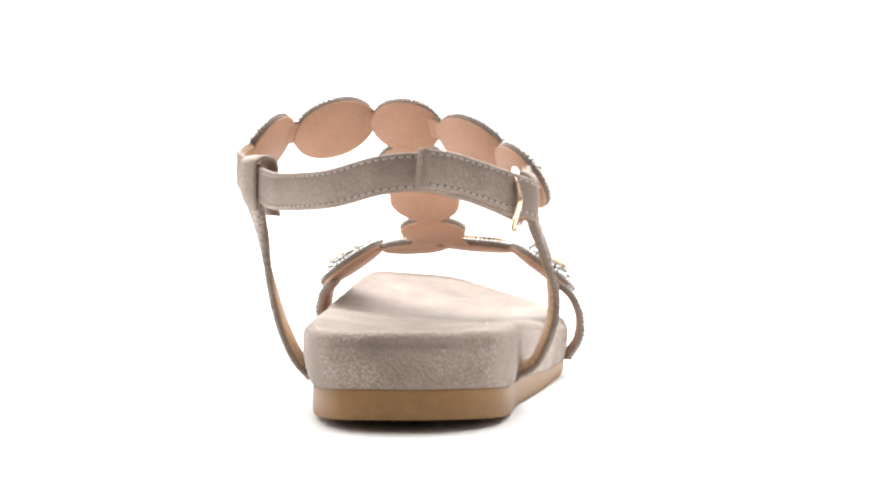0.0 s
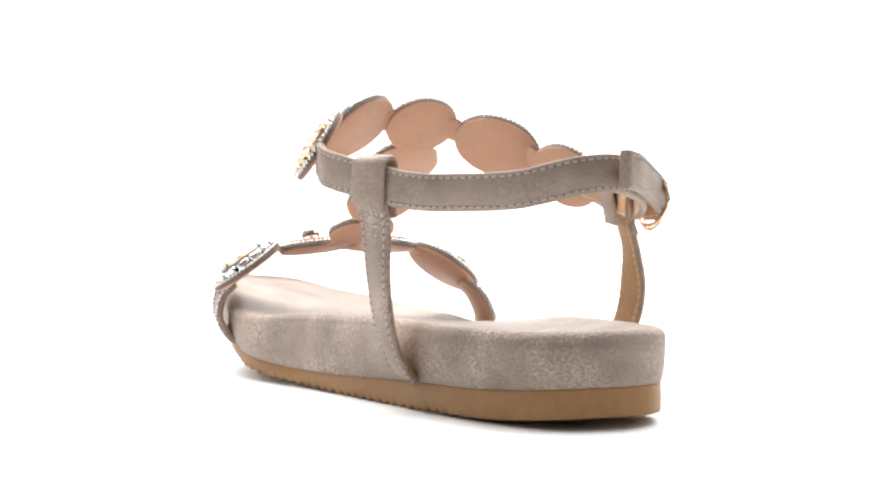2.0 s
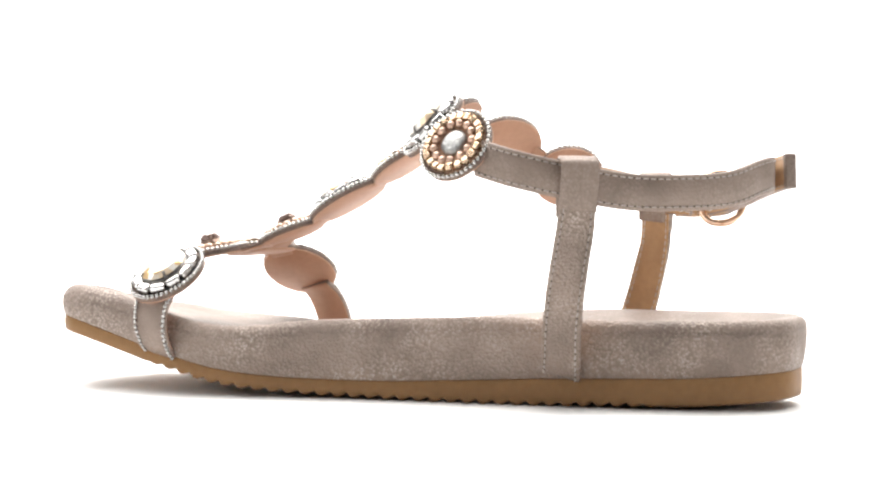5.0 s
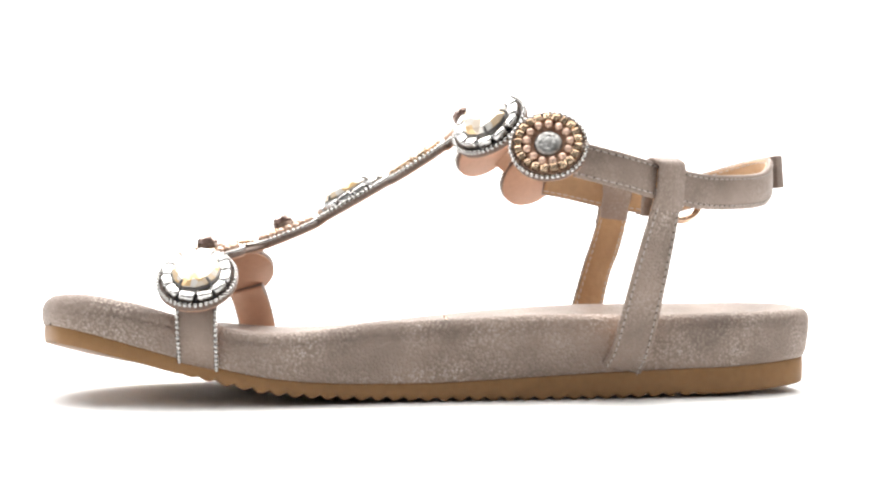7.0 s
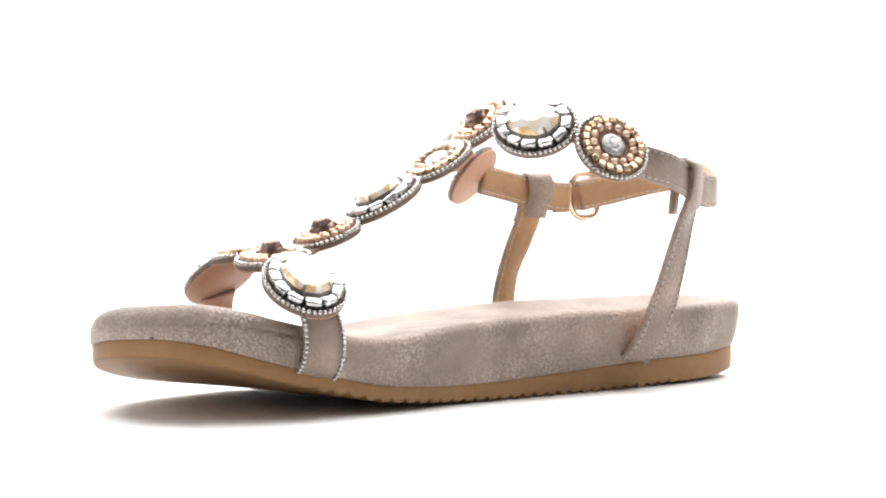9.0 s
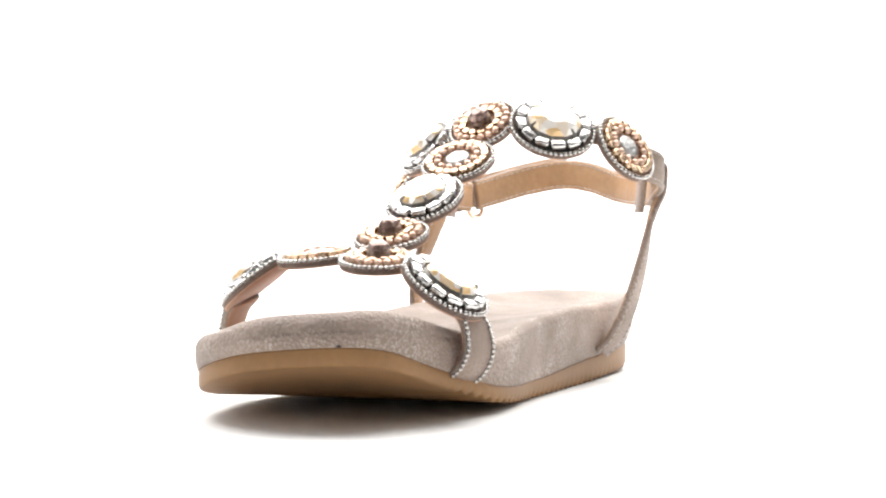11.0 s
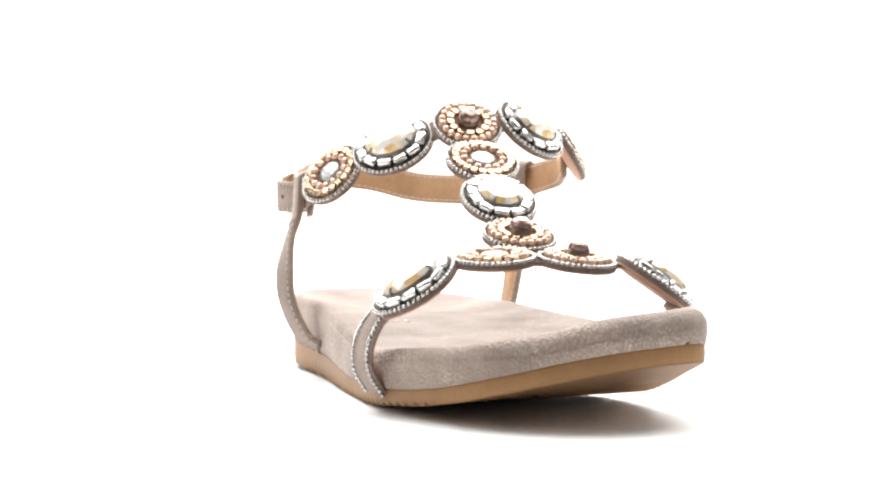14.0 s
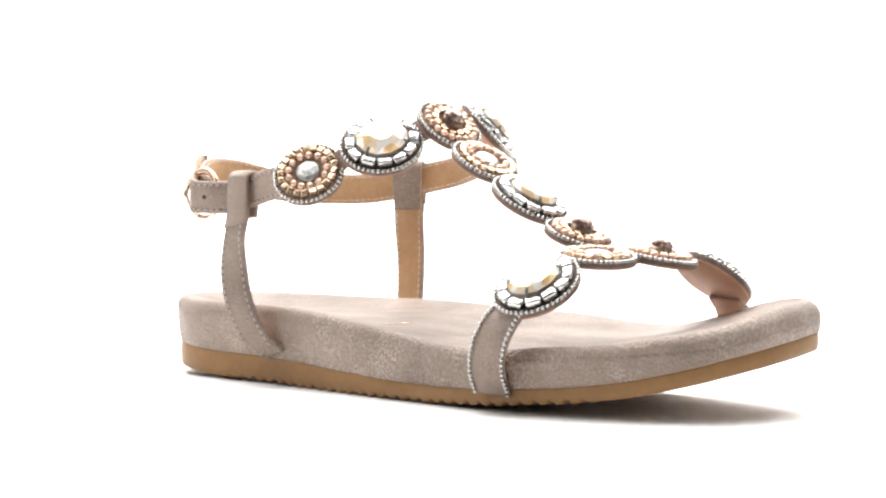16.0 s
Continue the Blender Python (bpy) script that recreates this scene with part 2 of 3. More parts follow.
def outsole():
    """Gum sole: upright wall, saw-tooth tread under the middle, smooth toe and heel."""
    y0, y1 = LEFT[0][0], LEFT[-1][0]
    mid = [y0 + (y1 - y0) * k / 285 for k in range(286)]
    ys = [y0 + 0.02, y0 + 0.1, y0 + 0.3, y0 + 0.6] + mid[1:-1] + [y1 - 0.6, y1 - 0.3, y1 - 0.1, y1 - 0.02]
    ys = sorted(set(ys))
    pitch = 5.4

    def tooth(y):
        if not -84 < y < 93:
            return 0.0
        u = ((y + 100) / pitch) % 1.0
        fade = min(1, (y + 84) / 14, (93 - y) / 10)
        return 1.25 * fade * max(0.0, 1 - abs(u - 0.30) / (0.28 if u < 0.30 else 0.42))

    bm = bmesh.new()
    ring = spline(PLAN, 1100, True)
    out = []
    for k, p in enumerate(ring):
        t = ring[(k + 1) % 1100] - ring[k - 1]
        out.append(Vector((-t.y, t.x, 0)).normalized())
    if (ring[0]).dot(out[0]) < 0:
        out = [-v for v in out]
    rows = []
    for off, part_up in ((-1.0, 0), (-0.55, 0), (-0.15, 1), (0.1, 2), (0.25, 3), (0.1, 4), (-0.1, 5), (-1.5, 5)):
        row = []
        for p, v in zip(ring, out):
            q = p + v * off
            lo, hi = low(p.x, p.y) + tooth(p.y), welt(p.x, p.y)
            row.append(P(q.x, q.y, (lo, lo + 0.25, lo + 0.9, (lo + hi) / 2, hi - 0.5, hi)[part_up]))
        rows.append(row)
    skin(bm, rows, caps=False)
    rings = []
    for y in ys:
        xl, xr = edge_x(LEFT, y), edge_x(RIGHT, y)
        cut = min(0.6, (xr - xl) * 0.2)
        rings.append([P(x, y, low(x, y) + tooth(y) + 0.05) for x in (xl + cut + (xr - xl - 2 * cut) * k / 10 for k in range(11))])
    skin(bm, rings, closed=False, caps=False)
    return part("outsole", bm, GUM, sandal, "honey-coloured gum rubber sole with saw-tooth tread")


def footbed():
    """Leather-wrapped footbed: bulging wall, rounded brim, shallow dish with a heel cup."""
    n = 260
    ring = spline(PLAN, n, True)
    normals = []
    for i in range(n):
        t = ring[(i + 1) % n] - ring[i - 1]
        normals.append(Vector((t.y, -t.x, 0)).normalized() * -1)
    if ring[0].dot(normals[0]) < 0:
        normals = [-v for v in normals]
    bm = bmesh.new()
    rings = []
    bulge = [math.pi / 2 * k / 7 for k in range(8)]
    arcs = [math.pi / 2 * k / 9 for k in range(10)]
    for k in range(1 + len(bulge) + len(arcs)):
        row = []
        for p, v in zip(ring, normals):
            lo, hi = welt(p.x, p.y), brim(p.x, p.y)
            toe = min(1, max(0, (p.y - 85) / 35))
            r = 3.4 + 2.2 * toe
            full = 1.5 - 0.6 * toe + 1.7 * min(1, max(0, (-18 - p.x) / 14)) * min(1, max(0, (10 - p.y) / 50))
            if k == 0:
                off, z = -1.5, lo
            elif k <= len(bulge):
                g = bulge[k - 1]
                off, z = full * math.sin(g) + 0.1 * math.cos(g), lo + (hi - r - lo) * (1 - math.cos(g)) ** 0.8
            else:
                g = arcs[k - 1 - len(bulge)]
                off, z = full - r * (1 - math.cos(g)), hi - r * (1 - math.sin(g))
            wave = 0.22 * noise.noise((p.x / 9, p.y / 9, z / 7)) if k else 0.0
            q = p + v * (off + wave)
            row.append(P(q.x, q.y, z))
        rings.append(row)
    skin(bm, rings, caps=False)
    bed = part("footbed", bm, LEATHER, sandal, "padded footbed wrapped in shimmering taupe leather")
    rings = rings[-1:]
    bm = bmesh.new()
    for k in (0.07, 0.14, 0.21, 0.28, 0.36, 0.44, 0.53, 0.62, 0.71, 0.8, 0.9, 1.0):
        row = []
        for p, v in zip(ring, normals):
            q = p + v * -3.2
            spine_y = max(-88, min(100, q.y))
            spine_x = smooth_interp(spine_y, (-88, -40, 10, 60, 100), (-11, -8, -2, 2, -2))
            s = Vector((spine_x, spine_y, 0))
            m = q.lerp(s, k)
            hi = brim(p.x, p.y)
            base = (brim(-40, s.y) + brim(40, s.y)) / 2
            dish = smooth_interp(s.y, (-88, -50, -10, 40, 75, 100), (3.6, 3.0, 1.4, 1.2, 2.4, 2.0))
            z = hi * (1 - k) + base * k - 0.1 - dish * math.sin(min(1.0, k * 1.35) * math.pi / 2)
            crease = noise.noise((m.x / 16, m.y / 16, 2)) * 0.35 + noise.noise((m.x / 7 + m.y / 30, m.y / 22, 5)) * 0.3
            row.append(P(m.x, m.y, z + crease * min(1, 3 * k)))
        rings.append(row)
    skin(bm, rings, caps=False)
    return part("insole", bm, INSOLE, bed, "matte taupe insole with soft creases")


outsole()
insole = footbed()


def stamp():
    """Faded gold stamp on the insole, as bars."""
    bm = bmesh.new()
    for k, w in enumerate((1.6, 2.4, 1.2, 2.0, 1.4)):
        x, y = 0.011 + 0.0034 * k, -0.0048 - 0.0003 * k
        near = min(insole.data.vertices, key=lambda v: (v.co.x - x) ** 2 + (v.co.y - y) ** 2 - (0.01 if v.normal.z > 0.5 else 0))
        box(bm, Matrix.Translation((x, y, near.co.z + 0.0001)), w / 1000, 0.0009, 0.0003)
    part("gold_stamp", bm, ROSE, insole.parent, "faded gold stamp on the insole")


stamp()


def toe_mark():
    bm = bmesh.new()
    ball(bm, P(-19.6, 129.9, welt(-19.6, 129.5) + 0.5), 0.0006, 8, 5, Matrix.Diagonal((1.6, 1, 0.8, 1)))
    part("toe_mark", bm, HOLE, sandal, "tiny dark speck at the toe seam")


toe_mark()


# ---- straps ----
def ribbon(path, across, width, thick, n, lift=0.0, taper=None):
    """A band swept along path (mm): returns rings of its cross-section, and its centre, tangent, across and out vectors."""
    centre = spline(path, n)
    side = [v.normalized() for v in spline(across, n)]
    rings, frames = [], []
    for i in range(n):
        t = (centre[min(n - 1, i + 1)] - centre[max(0, i - 1)]).normalized()
        a = (side[i] - t * side[i].dot(t)).normalized()
        o = t.cross(a).normalized()
        w = width if taper is None else width * taper(i / (n - 1))
        c = centre[i] + o * lift
        h, e = thick / 2, min(0.5, thick * 0.45)
        sec = [(-w / 2, -h + e), (-w / 2 + e, -h), (0, -h), (w / 2 - e, -h), (w / 2, -h + e),
               (w / 2, h - e), (w / 2 - e, h), (0, h + 0.12), (-w / 2 + e, h), (-w / 2, h - e)]
        rings.append([P(*(c + a * u + o * v)) for u, v in sec])
        frames.append((c, t, a, o, w))
    return rings, frames


def swept(name, rings, mat, parent, label=""):
    bm = bmesh.new()
    skin(bm, rings)
    return part(name, bm, mat, parent, label)


def stitches(frames, parent, height, inset=1.35, step=2.4, length=1.6, mat=None, holes=True):
    """Two rows of short thread stitches standing just proud of the leather."""
    bm, dark = bmesh.new(), bmesh.new()
    for s in (-1, 1):
        run, nxt, last = 0.0, 0.6, None
        for c, t, a, o, w in frames:
            p = c + a * s * (w / 2 - inset) + o * height
            if last is not None:
                d = (p - last).length
                while d > 0 and run + d >= nxt:
                    q = last.lerp(p, (nxt - run) / d)
                    m = Matrix((t, a, o)).transposed().to_4x4()
                    m.translation = P(*q)
                    box(bm, m, length / 1000, 0.00032, 0.00024)
                    m.translation = P(*(q + t * (step / 2) - o * 0.06))
                    box(dark, m, 0.0005, 0.00042, 0.0002)
                    nxt += step
                run += d
            last = p
    ob = part("stitching", bm, mat or THREAD, parent, "rows of beige thread stitches")
    if holes:
        tagged(part("perforation", dark, HOLE, parent, "rows of dark needle holes"), kind="stuff")
    return tagged(ob, kind="stuff")


def strap(name, path, across, width, n, label, lining=PEACH, sew=True, taper=None, thick=1.9, skin_of=None):
    """Leather band with its lining on the inner face and a stitched border."""
    rings, frames = ribbon(path, across, width, thick, n, 0.3, taper)
    top = swept(name, rings, skin_of or STRAP_LEATHER, sandal, label)
    rings, _ = ribbon(path, across, width - 0.9, 0.4, n, -0.78, taper)
    swept("lining", rings, lining, top, "smooth tan leather lining")
    if sew:
        stitches(frames, top, thick / 2 + 0.1, mat=TAUPE_THREAD)
        stitches([(c, t, a, o, w) for c, t, a, o, w in frames], top, -1.32, mat=THREAD, holes=False)
    return top, frames


ankle_path = [(-60.5, -30, 76.5), (-63.8, -43, 73), (-57.0, -60, 69), (-51.2, -74, 66.5), (-44, -87, 66.2), (-32, -101, 67.2), (-18, -109.2, 71),
              (-6, -111.0, 72), (6.5, -105, 69.5), (15.0, -95.2, 66.2), (19.8, -86, 64)]
ankle, ankle_frames = strap("ankle_strap", ankle_path, [(0, 0, 1)] * len(ankle_path), 11.2, 90,
                            "taupe leather ankle strap with stitched edges", TAN)
buckle_path = [(20.0, -81, 63.5), (22.4, -73.5, 64.2), (24.2, -66, 65.2), (26.2, -54, 68), (26.2, -42.5, 70.2)]
strap("buckle_strap", buckle_path, [(0, 0, 1)] * 5, 11, 30, "short taupe leather strap holding the buckle", TAN)
tip_path = [(22.0, -75.5, 63.4), (25.8, -82.5, 63.3), (26.8, -89.5, 63.8), (21.0, -95.6, 66.0), (15, -101, 68), (7.8, -107.2, 70.4), (1, -112.9, 72.3), (-6.4, -117.2, 73.2)]
tip, tip_frames = strap("strap_tip", tip_path, [(0, 0, -1)] * 8, 11.3, 50, "free end of the ankle strap folded back", TAN)


def strap_hole():
    bm = bmesh.new()
    c, t, a, o, w = tip_frames[9]
    m = Matrix((t, a, o)).transposed().to_4x4()
    m.translation = P(*(c + o * 1.0))
    bmesh.ops.create_cone(bm, cap_ends=True, segments=12, radius1=0.0008, radius2=0.0008, depth=0.0003, matrix=m)
    part("strap_hole", bm, HOLE, tip, "small dark punched hole")


strap_hole()


def tip_end():
    """Thickened, folded end of the strap."""
    bm = bmesh.new()
    c, t, a, o, w = tip_frames[-1]
    m = Matrix((t, a, o)).transposed().to_4x4()
    m.translation = P(*(c - o * 0.1 - t * 0.9))
    box(bm, m, 0.0026, 0.0112, 0.0036, 0.0005)
    part("folded_end", bm, STRAP_LEATHER, tip, "thick folded end of the strap")


tip_end()


def folded_strap(name, outer, inward, inner_end, across, width, label):
    """Upright strap that rises from the welt, wraps over the ankle strap and is sewn back on its inner side."""
    k = len(outer)
    top, frames = strap(name, outer, across, width, 44, label, TAN, taper=lambda u: 1.14 - 0.20 * u, skin_of=LEATHER)
    last, inward = Vector(outer[-1]), Vector(inward)
    path = [Vector(outer[-3]).lerp(Vector(outer[-2]), 0.55), outer[-2], outer[-1], last + inward * 0.15 + Vector((0, 0, 1.3)), last + inward * 0.55 + Vector((0, 0, 2.0)),
            last + inward * 0.95 + Vector((0, 0, 0.8)), last + inward * 1.02 + Vector((0, 0, -4)), (last + inward + Vector(inner_end)) / 2 + Vector((0, 0, -1)), inner_end]
    rings, _ = ribbon(path, [across[-3], across[-2]] + [across[-1]] * (len(path) - 2), width * 1.04, 1.4, 52, 1.05, lambda u: 1.0 - 0.16 * max(0.0, u - 0.5) / 0.5)
    swept("loop_fold", rings, STRAP_LEATHER, top, "loop of leather folded over the ankle strap")
    return top


folded_strap("inner_side_strap", [(-40.6, -51, 9.6), (-45.4, -52.3, 15.2), (-50, -53.7, 26), (-53.4, -56.0, 40), (-55.8, -58.8, 55), (-58.6, -60.3, 66), (-58.8, -60.8, 73.5)],
             (4.6, 2.6, 0), (-53.4, -57.4, 58.5), [(0.12, 1, 0.1), (0.12, 1, 0.05), (0.08, 1, 0), (-0.05, 1, 0), (-0.3, 1, 0), (-0.5, 1, 0), (-0.55, 1, 0)], 11.4, "upright taupe leather side strap looped over the ankle strap")
folded_strap("outer_side_strap", [(23.9, -53.6, 10.2), (29.4, -57, 15), (33.6, -60.7, 26), (33.8, -63.6, 37), (31.0, -66.5, 48), (27.2, -67.8, 58), (26.4, -68.2, 69)],
             (-4.2, 0.5, 0), (24.6, -67.0, 56.5), [(0.1, -1, 0.0)] * 4 + [(-0.2, -1, 0.0)] * 3, 10.6, "upright taupe leather side strap near the buckle")


def buckle():
    """Rose-gold D-shaped ring with a prong."""
    c, o = Vector((18.7, -89.4, 64.2)), Vector((0.93, -0.37, 0.0)).normalized()
    a = Vector((0, 0, 1))
    t = a.cross(o).normalized()
    bm = bmesh.new()
    rings = []
    for i in range(40):
        g = 2 * math.pi * i / 40
        ca, sa = math.cos(g), math.sin(g)
        q = c + a * (8.4 * math.copysign(abs(sa) ** 0.75, sa)) + t * (7.0 * math.copysign(abs(ca) ** 0.85, ca)) + o * ((3.3 - 2.9 * ca) * (1 - 0.4 * abs(sa)) + 0.6)
        radial = (a * sa + t * ca).normalized()
        rings.append([P(*(q + (radial * math.cos(h) * 1.3 + o * math.sin(h) * 0.85))) for h in (2 * math.pi * j / 8 for j in range(8))])
    rings.append(rings[0])
    skin(bm, rings, caps=False)
    bmesh.ops.remove_doubles(bm, verts=bm.verts[:], dist=1e-6)
    ring = part("buckle", bm, ROSE, sandal, "polished rose-gold buckle ring")
    bm = bmesh.new()
    path = [c + t * 4.0 + o * 5.6, c + t * 3.2 + o * 7.4, c + t * 1.8 + o * 8.0, c + t * 0.6 + o * 7.4]
    pts = spline(path, 10)
    skin(bm, [[P(*(p + a * 0.55 * math.cos(h) + o * 0.55 * math.sin(h))) for h in (2 * math.pi * j / 6 for j in range(6))] for p in pts])
    part("prong", bm, ROSE, ring, "thin rose-gold prong")


buckle()


# ---- beaded medallions ----
def bead_mesh(kind):
    bm = bmesh.new()
    if kind == "round":
        ball(bm, (0, 0, 0), 0.0014, 10, 7, Matrix.Diagonal((1, 1, 0.92, 1)))
    elif kind == "cube":
        box(bm, Matrix(), 0.0024, 0.0023, 0.0020, 0.00045)
    else:
        box(bm, Matrix(), 0.0049, 0.0035, 0.0027, 0.00075)
    for f in bm.faces:
        f.smooth = kind != "cube"
    me = bpy.data.meshes.new(kind + "_bead")
    bm.to_mesh(me)
    bm.free()
    me.materials.append({"round": COPPER, "cube": GOLD}.get(kind, OLD_SILVER))
    return me


BEADS = {k: bead_mesh(k) for k in ("round", "cube", "tube")}


def gem(bm, a, b, crown, depth, z, facets=12, table=0.55):
    """Faceted stone: table, two rows of crown facets, girdle and pavilion, in mm over the medallion's face."""
    def ring(k, height, turn=0.0):
        return [Vector((a * k * math.cos(g), b * k * math.sin(g), z + height)) / 1000
                for g in (2 * math.pi * (i + turn) / facets for i in range(facets))]
    rows = [[bm.verts.new(p) for p in r] for r in (ring(table, crown), ring(0.82, crown * 0.68, 0.5), ring(1.0, 0.12), ring(1.0, -0.12), ring(0.45, -depth, 0.5))]
    bm.faces.new(rows[0])
    bm.faces.new(list(reversed(rows[-1])))
    for r, s in zip(rows, rows[1:]):
        half = (r is rows[0]) or (r is rows[1]) or (r is rows[3])
        for i in range(facets):
            j = (i + 1) % facets
            if not half:
                bm.faces.new((r[i], r[j], s[j], s[i]))
            elif r is rows[1]:
                bm.faces.new((r[i], s[j], s[i]))
                bm.faces.new((r[i], r[j], s[j]))
            else:
                bm.faces.new((r[i], s[i], r[j]))
                bm.faces.new((r[j], s[i], s[j]))


def cup(bm, a, b, z0, z1, wall=0.5):
    """Open oval metal cup round a stone."""
    def ring(k, z):
        return [Vector(((a + k) * math.cos(g), (b + k) * math.sin(g), z)) / 1000 for g in (2 * math.pi * i / 28 for i in range(28))]
    skin(bm, [ring(0.2, z0), ring(wall, z0 + 0.2), ring(wall, z1), ring(0, z1), ring(-0.3, z0 + 0.3)])


def prongs(bm, a, b, z, angles, r=0.55):
    for g in angles:
        c, s = math.cos(g), math.sin(g)
        pts = [Vector(((a + 0.5) * c, (b + 0.5) * s, z - 1.6)), Vector(((a + 0.45) * c, (b + 0.45) * s, z - 0.1)),
               Vector(((a - 0.2) * c, (b - 0.2) * s, z + 0.55)), Vector(((a - 1.1) * c, (b - 1.1) * s, z + 0.95))]
        pts = spline(pts, 7)
        side = Vector((-s, c, 0))
        skin(bm, [[(p + side * r * math.cos(h) + (Vector((c, s, 0)) * 0.6 + Vector((0, 0, 0.8))) * r * 0.55 * math.sin(h)) / 1000
                   for h in (2 * math.pi * j / 6 for j in range(6))] for p in pts])


def ellipse_walk(a, b, count, turn=0.0):
    """count stations evenly spread round an ellipse: place and heading."""
    steps = 720
    pts = [(a * math.cos(2 * math.pi * i / steps), b * math.sin(2 * math.pi * i / steps)) for i in range(steps + 1)]
    acc = [0.0]
    for p, q in zip(pts, pts[1:]):
        acc.append(acc[-1] + math.dist(p, q))
    out = []
    for k in range(count):
        d = (k + turn) / count % 1.0 * acc[-1]
        g = float(np.interp(d, acc, range(steps + 1))) * 2 * math.pi / steps
        out.append((a * math.cos(g), b * math.sin(g), math.atan2(b * math.cos(g), -a * math.sin(g))))
    return out


rng = random.Random(7)


def beads(kind, a, b, count, z, parent, turn=0.0, jitter=0.12):
    for x, y, head in ellipse_walk(a, b, count, turn):
        ob = new("bead", BEADS[kind])
        ob.parent = parent
        j = lambda s: rng.uniform(-s, s)
        ob.matrix_basis = (Matrix.Translation(Vector((x + j(jitter), y + j(jitter), z + j(0.1))) / 1000)
                           @ Euler((j(0.12), j(0.12), head + j(0.10))).to_matrix().to_4x4())


def medallion(style, centre, azimuth, elevation, along, a, b):
    """A bead-embroidered disc: suede base with lining behind, silver rim beads and a mounted centre."""
    az, el = radians(azimuth), radians(elevation)
    out = Vector((-math.sin(az) * math.cos(el), -math.cos(az) * math.cos(el), math.sin(el)))
    u = Vector(along)
    u = (u - out * u.dot(out)).normalized()
    v = out.cross(u)
    m = Matrix((u, v, out)).transposed().to_4x4()
    m.translation = P(*centre)
    bm = bmesh.new()

    def ring(k, z):
        return [Vector(((a + k) * math.cos(g), (b + k) * math.sin(g), z)) / 1000 for g in (2 * math.pi * i / 56 for i in range(56))]
    skin(bm, [ring(0.1, -1.4), ring(0.4, -1.25), ring(0.45, -0.6), ring(0.3, 0.0), ring(-0.3, 0.15)])
    label = {"plain": "round medallion of copper beads round a pewter stud", "crystal": "oval medallion with champagne crystal framed by silver beads",
             "jewel": "round medallion of copper beads with smoky stone"}[style]
    base = part("medallion", bm, SUEDE, sandal, label)
    base.matrix_basis = m
    bm = bmesh.new()
    skin(bm, [ring(0.35, -1.3), ring(0.35, -1.6), ring(0.05, -1.85)])
    part("lining", bm, PEACH, base, "smooth peach leather backing")
    bm = bmesh.new()
    skin(bm, [ring(-1.3, 0.0), ring(-1.4, 0.4), ring(-2.0, 0.5)])
    part("felt", bm, FELT if style == "crystal" else ROSE_FELT, base, "dark felt under the beads")
    # rim of small silver balls, too fine to pick apart
    bm = bmesh.new()
    count = int(math.pi * (a + b) / 1.62)
    for x, y, _ in ellipse_walk(a + 0.05, b + 0.05, count):
        ball(bm, Vector((x + rng.uniform(-0.06, 0.06), y + rng.uniform(-0.06, 0.06), 0.60)) / 1000, 0.00078, 8, 6)
    tagged(part("bead_rim", bm, SILVER, base, "rim of tiny silver ball beads"), kind="stuff")
    if style == "crystal":
        beads("tube", a - 3.1, b - 3.1, 12, 1.8, base, 0.5, 0.08)
        ca, cb = a - 5.3, b - 5.1
        bm = bmesh.new()
        cup(bm, ca, cb, 0.5, 3.6, 0.45)
        prongs(bm, ca, cb, 4.2, [radians(g) for g in (38, 142, 218, 322)], 0.5)
        part("setting", bm, DARK, base, "dark metal setting with four prongs")
        bm = bmesh.new()
        skin(bm, [[Vector((ca * k * math.cos(g), cb * k * math.sin(g), z)) / 1000 for g in (2 * math.pi * i / 12 for i in range(12))]
                  for k, z in ((0.93, 3.5), (0.42, 1.6), (0.1, 1.5))])
        part("foil", bm, FOIL, base, "champagne foil behind the crystal", False)
        bm = bmesh.new()
        gem(bm, ca + 0.35, cb + 0.35, 2.4, 1.5, 3.9, 12, 0.40)
        part("crystal", bm, CRYSTAL, base, "large faceted champagne crystal", False)
    elif style == "jewel":
        beads("round", a - 2.5, b - 2.5, 20, 1.6, base)
        beads("cube", a - 5.1, b - 5.1, 13, 1.85, base)
        bm = bmesh.new()
        cup(bm, 3.2, 3.2, 0.5, 3.9, 0.3)
        prongs(bm, 3.3, 3.3, 4.3, [radians(g) for g in (45, 135, 225, 315)], 0.36)
        part("setting", bm, BRONZE, base, "raised bronze setting with four prongs")
        bm = bmesh.new()
        skin(bm, [[Vector((3.0 * k * math.cos(g), 3.0 * k * math.sin(g), z)) / 1000 for g in (2 * math.pi * i / 8 for i in range(8))]
                  for k, z in ((0.95, 4.0), (0.42, 2.4), (0.1, 2.3))])
        part("foil", bm, BRONZE, base, "bronze foil behind the stone", False)
        bm = bmesh.new()
        gem(bm, 3.5, 3.5, 2.1, 1.6, 4.3, 12, 0.5)
        part("stone", bm, SMOKE, base, "small faceted smoky brown stone", False)
    else:
        beads("cube", a - 2.5, b - 2.5, 21, 1.5, base)
        beads("round", a - 5.1, b - 5.1, 13, 1.8, base)
        bm = bmesh.new()
        rows = []
        for k, z in ((1.0, 0.5), (1.02, 1.6), (0.86, 2.2), (0.6, 2.45), (0.5, 2.35), (0.32, 2.6), (0.12, 2.55)):
            rows.append([Vector((4.3 * k * math.cos(g), 4.3 * k * math.sin(g), z + 0.14 * noise.noise((k * 9, math.cos(g) * 4, math.sin(g) * 4)))) / 1000
                         for g in (2 * math.pi * i / 24 for i in range(24))])
        skin(bm, rows)
        part("stud", bm, PEWTER, base, "hammered pewter stud")
    return base


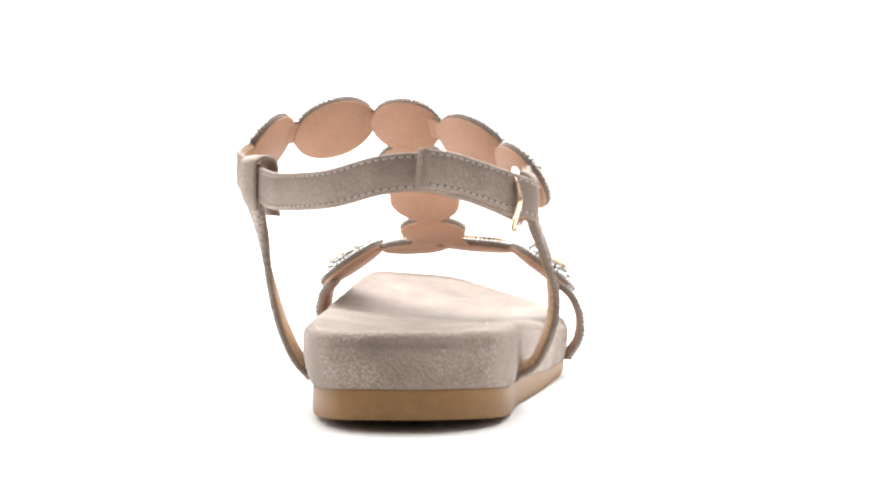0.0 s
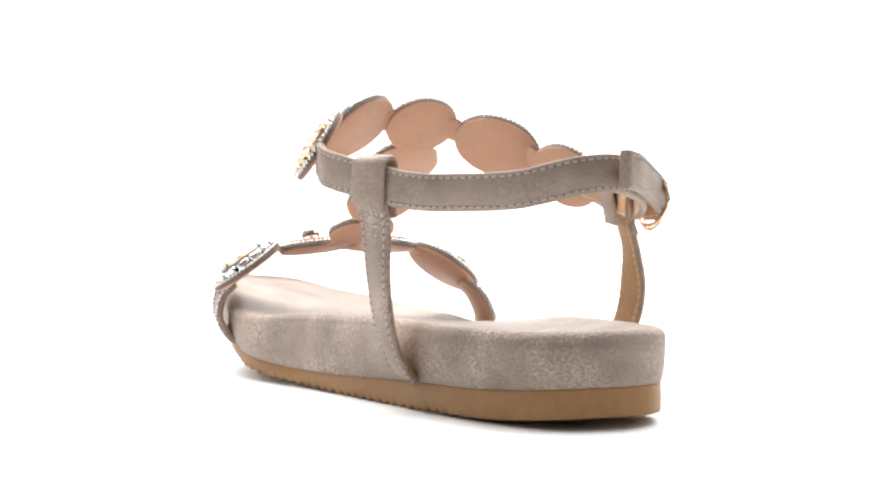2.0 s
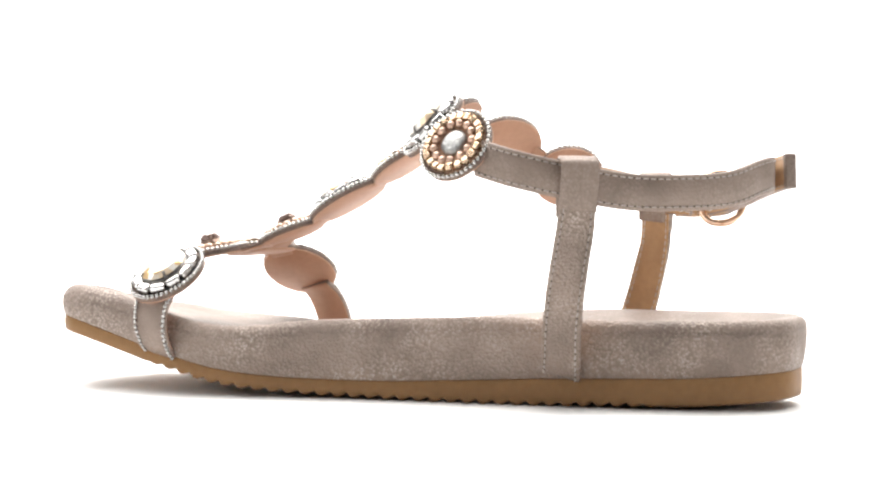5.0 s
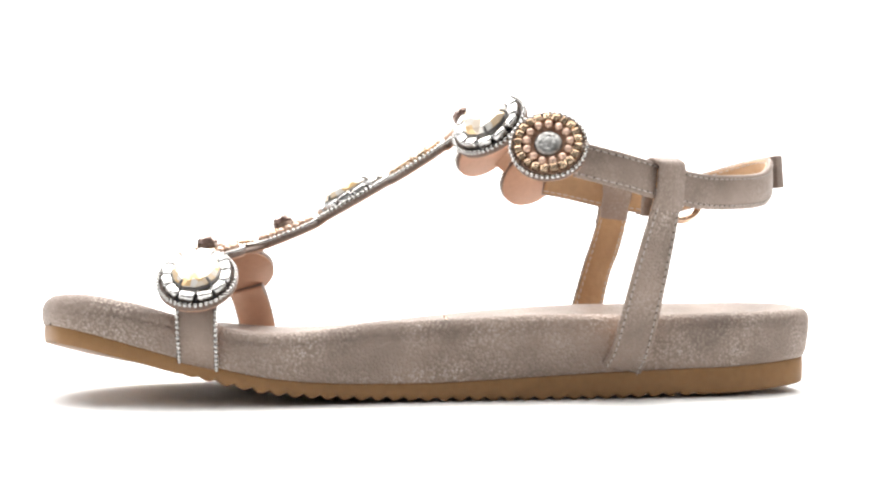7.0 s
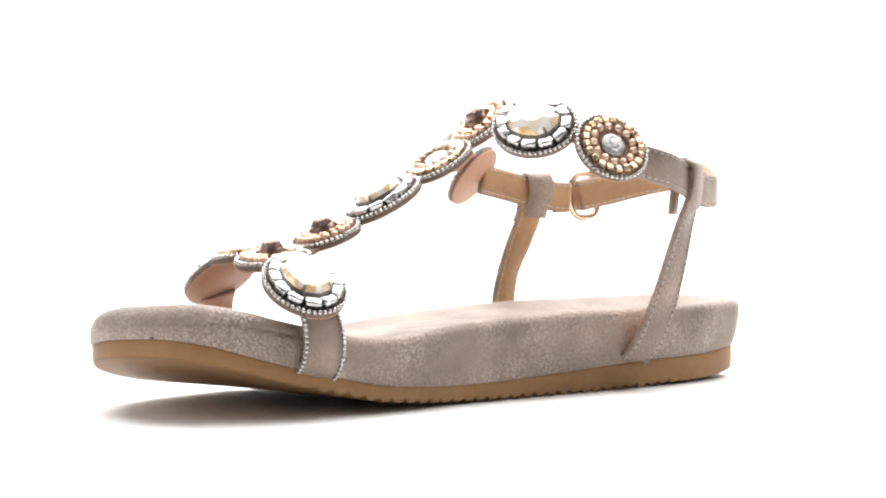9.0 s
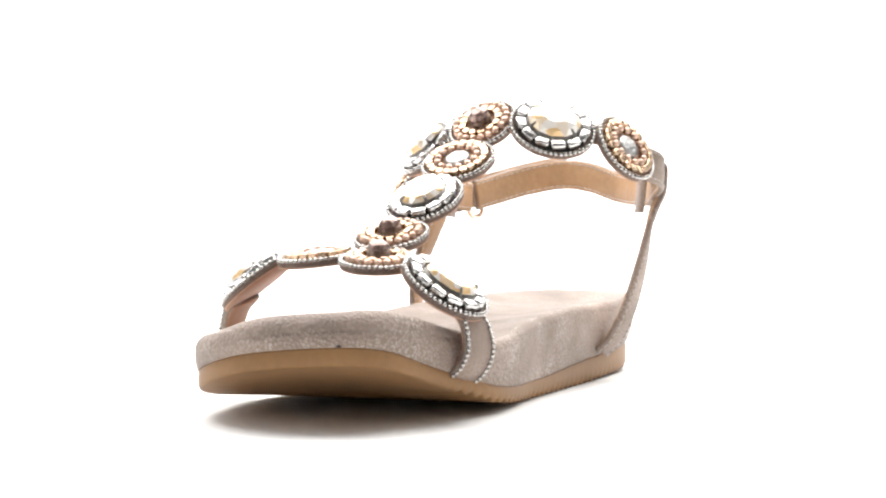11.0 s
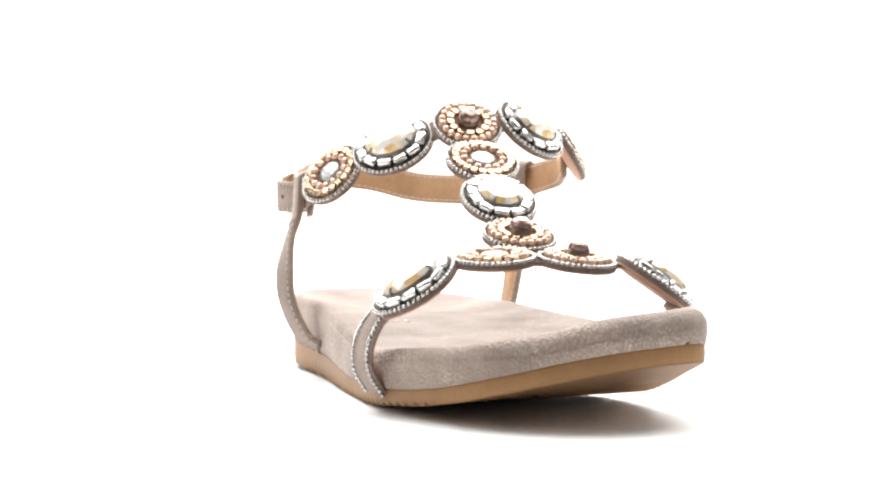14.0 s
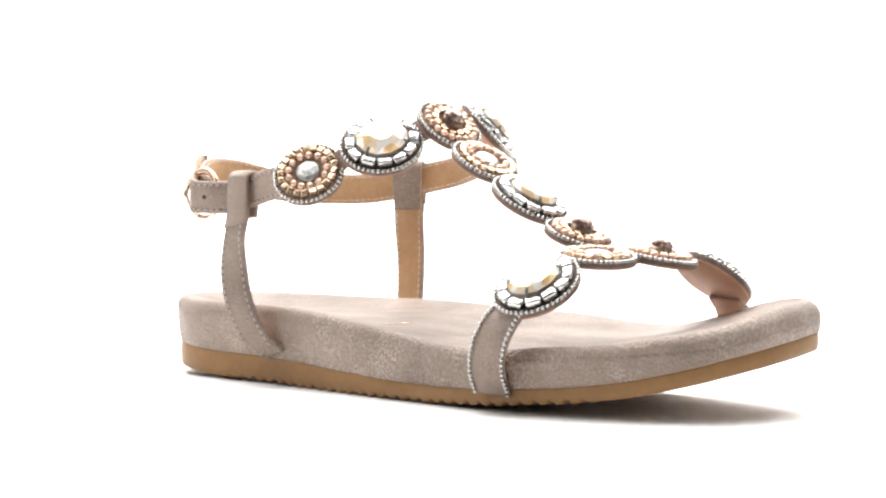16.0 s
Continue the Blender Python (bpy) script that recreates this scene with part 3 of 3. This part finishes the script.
DISCS = [
    ("plain", (-57.4, -21.6, 80.6), 110, 32, (21, 14, 7), 12.0, 11.8),
    ("crystal", (-36.2, -7.7, 87.2), 149, 42, (45, 15, 8), 14.0, 12.2),
    ("jewel", (-12.0, -6.5, 88.3), 192, 47, (47, -10, -6), 11.5, 11.2),
    ("crystal", (10.7, -17.8, 81.4), 229, 42, (38, -31, -17), 14.0, 12.2),
    ("plain", (25.8, -37.1, 71.6), 247, 35, (15, -19, -10), 11.8, 11.6),
    ("plain", (-9.7, 10.7, 75.8), 186, 57, (1, 0, 0), 11.9, 11.5),
    ("crystal", (-6.2, 31.6, 63.2), 188, 60, (3, 42, -24), 13.8, 11.9),
    ("jewel", (-3.4, 53.0, 52.0), 184, 68, (1, 0, 0), 11.4, 11.0),
    ("jewel", (-10.3, 79.3, 45.2), 165, 80, (24, -6, 7), 11.7, 11.2),
    ("plain", (13.5, 71.1, 45.8), 215, 82, (26, -8, -8), 12.2, 11.6),
    ("crystal", (-33.9, 85.4, 38.4), 107, 55, (-24, 3, -18), 14.0, 12.2),
    ("crystal", (37.2, 65.0, 37.8), 261, 53, (24, -10, -18), 14.0, 12.2)]
discs = [medallion(*d) for d in DISCS]


def connector(i, j, width):
    """Short leather neck that joins two medallions."""
    (_, c, _, _, _, _, _), (_, d, _, _, _, _, _) = DISCS[i], DISCS[j]
    ni, nj = (discs[k].matrix_basis.to_3x3() @ Vector((0, 0, 1)) for k in (i, j))
    c, d = Vector(c), Vector(d)

    def reach(k, centre, n, goal):
        """Towards the goal within the disc's own plane: the way and the distance to its rim."""
        way = goal - centre
        way = (way - n * way.dot(n)).normalized()
        local = discs[k].matrix_basis.to_3x3().inverted() @ way
        return way, 1 / math.sqrt((local.x / DISCS[k][5]) ** 2 + (local.y / DISCS[k][6]) ** 2)

    (wi, ri), (wj, rj) = reach(i, c, ni, d), reach(j, d, nj, c)
    c, d = c - ni * 0.85, d - nj * 0.85
    path = [c + wi * (ri - 3.0), (c + wi * ri + d + wj * rj) / 2, d + wj * (rj - 3.0)]
    t = (d - c).normalized()
    across = [n.cross(t) for n in (ni, (ni + nj) / 2, nj)]
    rings, _ = ribbon(path, across, width, 1.0, 9)
    neck = swept("connector", rings, SUEDE, sandal, "narrow leather neck between two medallions")
    rings, _ = ribbon(path, across, width - 0.3, 0.6, 9, -0.75)
    swept("lining", rings, PEACH, neck, "smooth peach leather backing")


for i, j, width in ((0, 1, 9), (1, 2, 9.5), (2, 3, 9.5), (3, 4, 9), (2, 5, 9), (5, 6, 9), (6, 7, 9), (7, 8, 10), (7, 9, 10), (8, 9, 9), (8, 10, 9), (9, 11, 9)):
    connector(i, j, width)


# ---- toe straps with beaded borders ----
def toe_strap(path, across, label):
    top, frames = strap("toe_strap", path, across, 12.6, 24, label, PEACH, sew=False)
    bm = bmesh.new()
    for s in (-1, 1):
        run, nxt, last = 0.0, 0.0, None
        for c, t, a, o, w in frames:
            p = c + a * s * (w / 2 - 0.4) + o * 1.1
            if last is not None:
                d = (p - last).length
                while d > 0 and run + d >= nxt:
                    ball(bm, P(*last.lerp(p, (nxt - run) / d)), 0.00076, 8, 6)
                    nxt += 1.62
                run += d
            last = p
    tagged(part("bead_rim", bm, SILVER, top, "two borders of tiny silver ball beads"), kind="stuff")


toe_strap([(-39.5, 86, 31.8), (-43.0, 86.4, 27.5), (-44.2, 86.2, 21), (-42.0, 85.6, 15.5), (-38.8, 85.2, 12.6)], [(-0.3, -1, -0.2)] * 5, "taupe leather toe strap edged with silver beads")
toe_strap([(42.8, 61.7, 31.6), (47.2, 59.2, 27), (49.8, 56.9, 20), (49.2, 55.5, 12.5), (44.6, 54.5, 5.4)], [(0, 1, 0.05)] * 5, "taupe leather toe strap edged with silver beads")


# ---- the turning of the sandal ----
TURNS = [(0.0, 0.0), (1.0, 14.7), (2.0, 29.4), (3.0, 44.1), (4.0, 58.8), (5.0, 73.2), (6.0, 87.0), (6.5, 94.1), (7.0, 101.9), (7.5, 109.6),
         (8.0, 117.4), (8.5, 124.9), (9.5, 138.6), (10.5, 152.0), (11.0, 158.9), (11.5, 166.3), (12.0, 173.7), (12.5, 181.0), (13.0, 188.4),
         (13.5, 195.8), (14.0, 203.4), (14.5, 211.0), (15.0, 218.8), (15.5, 226.3), (16.0, 232.4)]


def motions():
    walk(sandal, [(t, pose(0, 0, 0, 0, 0, a)) for t, a in TURNS])


motions()
